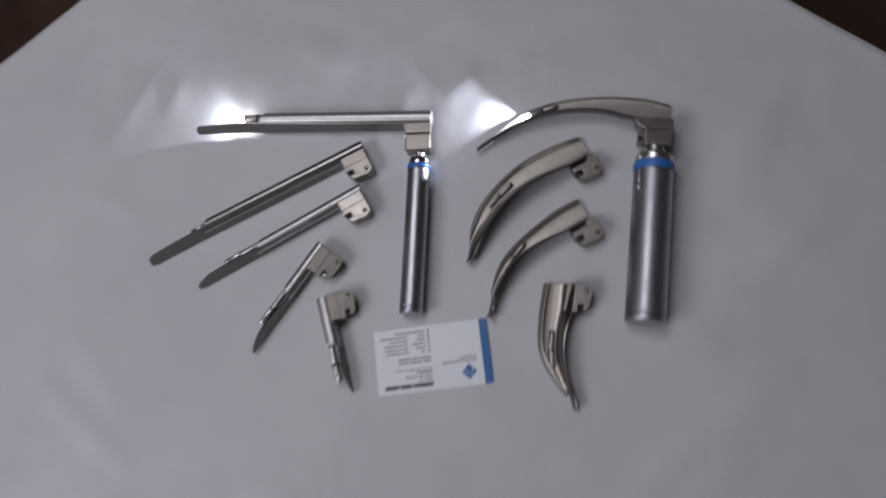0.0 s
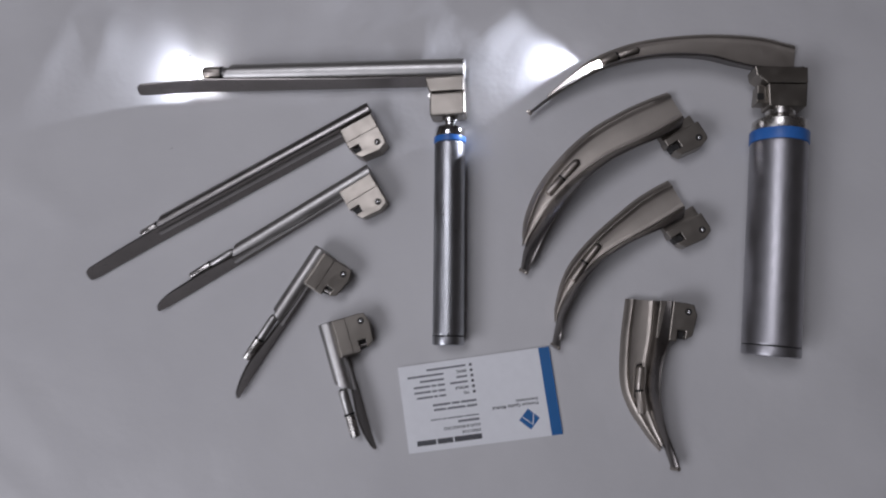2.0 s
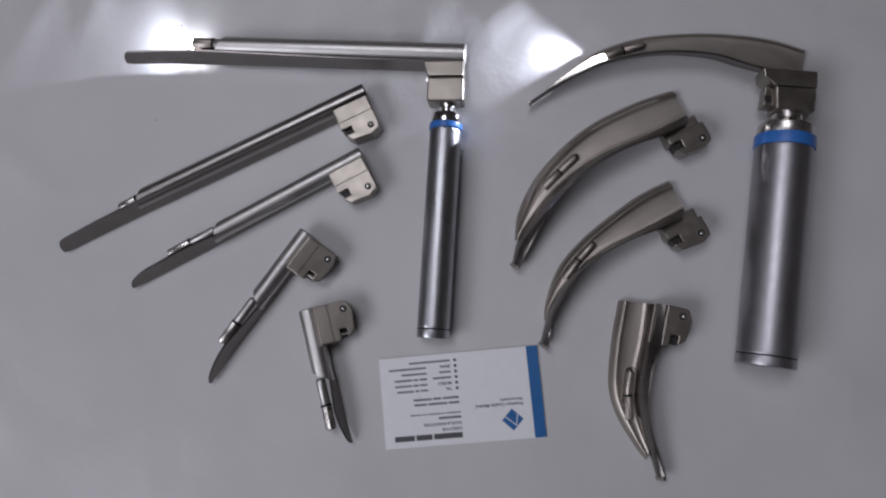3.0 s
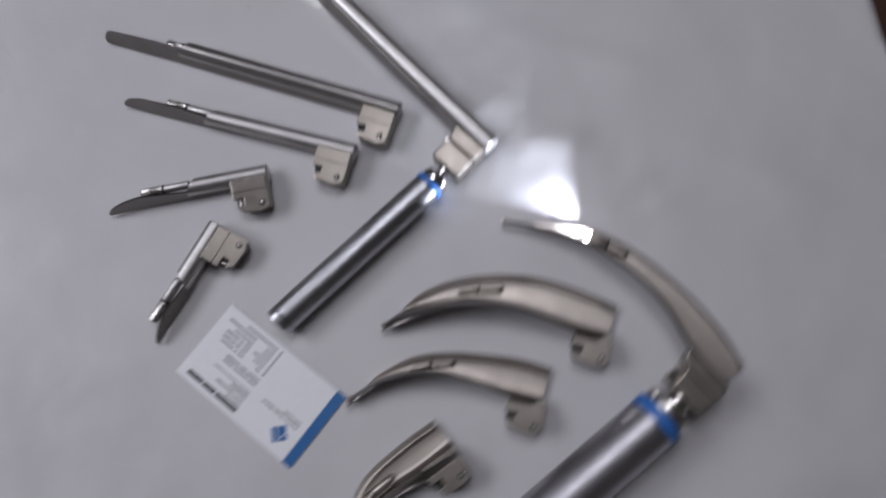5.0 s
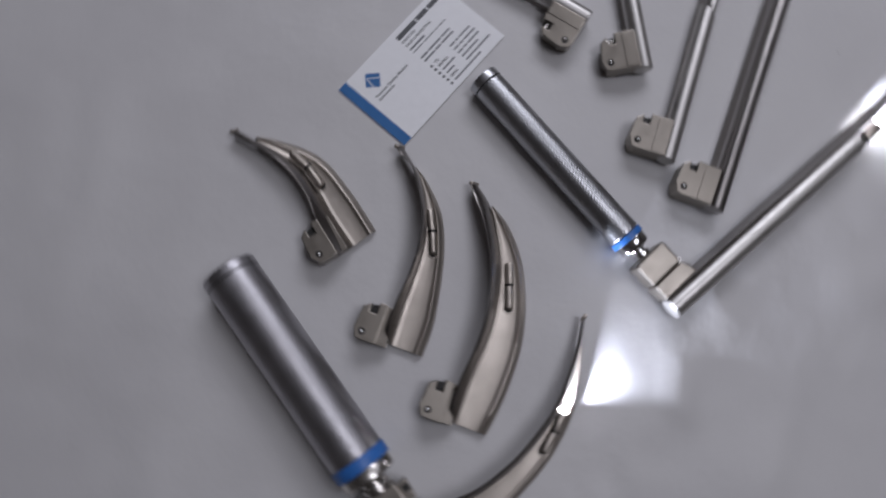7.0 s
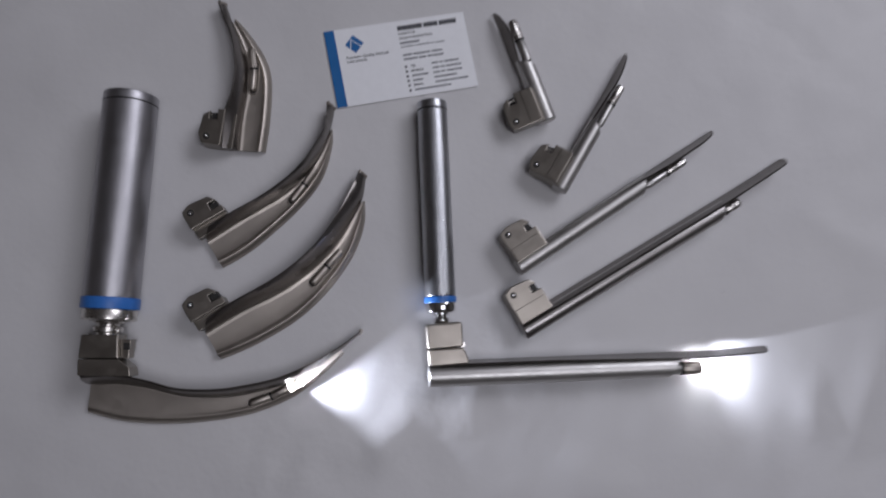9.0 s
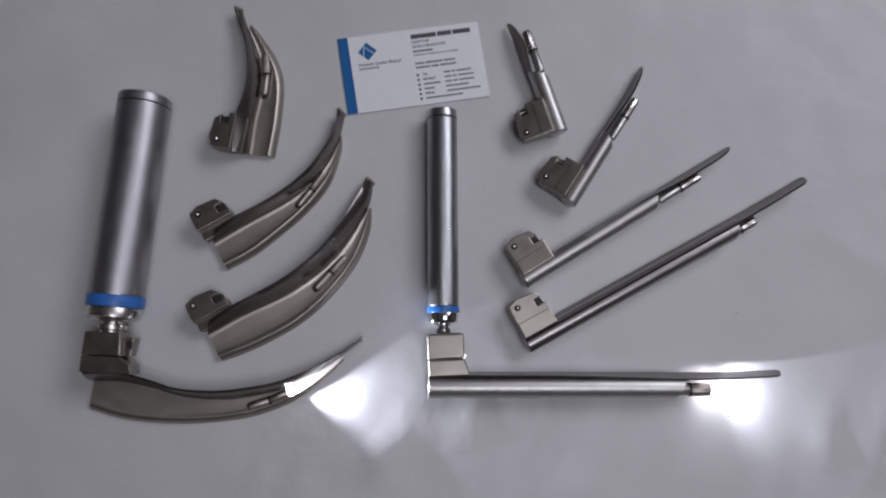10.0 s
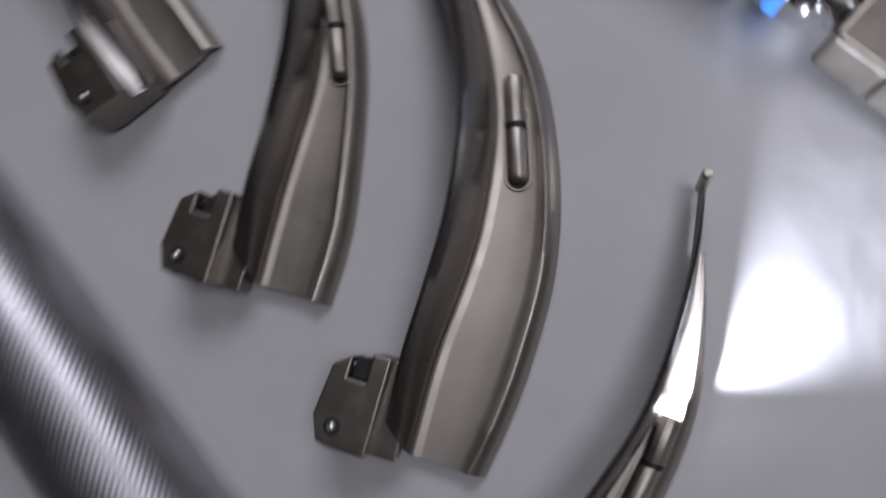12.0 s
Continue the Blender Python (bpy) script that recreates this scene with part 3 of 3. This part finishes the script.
# Black plate on the solid hook, standing for the shade of its opening.
part("slot_gap_shade", prism([(176.2 - 190, 70.0 - 60), (179.8 - 190, 69.7 - 60), (180.0 - 190, 73.4 - 60), (176.6 - 190, 73.8 - 60)], 16.0, 18.3, 0.1), BLACK, base, "black plate for the shade in the hook slot")
curved_blade(thick, (190, 60),
             [(203.4, 91.5), (186, 93), (169, 97.5), (152, 103), (130, 105.5), (112, 104.3), (95, 101), (79, 95), (64, 85.5), (49.7, 75.2)],
             [(203, 86.8, 19), (184.6, 87.6, 19), (168.5, 92, 19), (151.6, 98, 19), (130, 100.3, 19), (112.7, 99.2, 19), (96.5, 96.8, 17), (79.6, 91, 14), (62, 82.4, 12), (48.8, 73.8, 11)],
             [(205.8, 107.3), (186, 114), (159, 117.8), (132, 118), (110, 115.2), (88, 107.5), (70.3, 95), (60, 86)], 0.91,
             [(117.2, 110.8), (103, 107), (92.5, 103)], True, fold_high=0.2)


# ---- business card ----
CARD_W, CARD_H = 90.2, 50.4
card = thing("business_card", "white business card with blue strip and print", "card", 12.3, -95.0, 0.25, 186.55)
sheet = part("card_sheet", prism([(-CARD_W / 2, -CARD_H / 2), (CARD_W / 2, -CARD_H / 2), (CARD_W / 2, CARD_H / 2), (-CARD_W / 2, CARD_H / 2)], 0.05, 0.45, 0), PAPER, card, "white card stock")


def card_xy(a, b):
    return (-CARD_W / 2 + a * CARD_W, CARD_H / 2 - b * CARD_H)


def bar(name, a, b, wide, tall, mat, label=""):
    x, y = card_xy(a, b)
    return part(name, prism([(x, y - tall / 2), (x + wide, y - tall / 2), (x + wide, y + tall / 2), (x, y + tall / 2)], 0.45, 0.47, 0), mat, sheet, label)


def lettering(text, a, b, size, mat, stretch=1.0):
    x, y = card_xy(a, b)
    font = bpy.data.curves.new("lettering", "FONT")
    font.body, font.size, font.align_y = text, size * MM, "CENTER"
    font.extrude = 0.00001
    font.offset = 0.00005
    ob = new("lettering", font)
    bpy.context.view_layer.update()
    me = bpy.data.meshes.new_from_object(ob.evaluated_get(bpy.context.evaluated_depsgraph_get()))
    bpy.data.objects.remove(ob)
    me.materials.clear()
    me.materials.append(mat)
    out = new("lettering", me)
    out.parent = sheet
    out.matrix_basis = Matrix.Translation((x * MM, y * MM, 0.00047)) @ Matrix.Diagonal((stretch, 1, 1, 1))
    return out


bar("blue_strip", 0.0, 0.5, 6.3, CARD_H - 0.1, INK_BLUE, "solid blue printed strip")
lx, ly = card_xy(0.195, 0.215)
logo = part("logo_diamond", prism([(lx - 6.0, ly), (lx, ly - 6.0), (lx + 6.0, ly), (lx, ly + 6.0)], 0.45, 0.48, 0), INK_BLUE, sheet, "blue diamond emblem")
part("logo_line", prism([(lx - 3.2, ly - 3.6), (lx - 2.7, ly - 3.6), (lx - 1.5, ly + 2.8), (lx + 3.6, ly - 1.9), (lx + 4.0, ly - 1.5), (lx - 1.8, ly + 3.6)], 0.48, 0.50, 0), PAPER, logo)
lettering("Premium Quality Medical", 0.122, 0.385, 2.5, INK_GREY, 1.05)
lettering("Instruments", 0.122, 0.435, 2.5, INK_GREY, 1.05)


def words(a, b, widths, tall, mat, gap=0.8):
    """A line of print too small to read: one bar a word."""
    for wide in widths:
        bar("text_bar", a, b, wide, tall, mat)
        a += (wide + gap) / CARD_W


words(0.512, 0.098, (16.2, 9.2, 11.4), 3.0, INK_NAME)
lettering("DIRECTOR", 0.512, 0.172, 2.2, INK_GREY, 1.05)
lettering("SALES & MARKETING", 0.512, 0.232, 2.2, INK_GREY, 1.05)
words(0.512, 0.295, (12.6,), 1.3, INK_PALE)
words(0.512, 0.345, (8.4, 9.6, 2.2, 6.2), 0.7, INK_PALE, 0.7)
words(0.515, 0.455, (6.0, 10.8, 7.2), 1.2, INK_PALE)
words(0.515, 0.510, (9.2, 4.6, 10.4), 1.2, INK_PALE)
ROWS = (("TEL", (), (4.2, 2.2, 9.6)), ("MOBILE", (), (4.2, 3.0, 9.8)), ("", (10.5,), (4.2, 3.0, 9.8)), ("", (6.5,), (14.5,)), ("EMAIL", (), (21.5,)), ("", (23.5,), ()))
for i, (word, title, value) in enumerate(ROWS):
    b = 0.610 + 0.062 * i
    bar("bullet", 0.512, b, 1.5, 1.5, INK_GREY)
    if word:
        lettering(word, 0.552, b, 2.2, INK_GREY, 1.05)
    words(0.552, b, title, 1.1, INK_PALE)
    words(0.705, b, value, 1.1, INK_PALE)


# ---- crumbs on the sheet ----
def crumb(x, y, size, seed):
    bm = bmesh.new()
    bmesh.ops.create_icosphere(bm, subdivisions=1, radius=size * MM)
    for v in bm.verts:
        v.co *= 0.75 + 0.5 * abs(noise.noise(v.co * 900 + Vector((seed, 0, 0))))
        v.co.z *= 0.6
    ob = part("crumb", bm, BLACK, crease=10)
    ob.location = Vector((x, y, size * 0.35 - 0.1)) * MM
    return tagged(ob, "tiny dark crumb lying on the white sheet", "crumb", "crumbs on the sheet")


for cx, cy, size, seed in ((-168.5, 126.5, 0.55, 1), (-169.5, 129.8, 0.6, 2), (-181.0, 68.0, 0.45, 3)):
    crumb(cx, cy, size, seed)
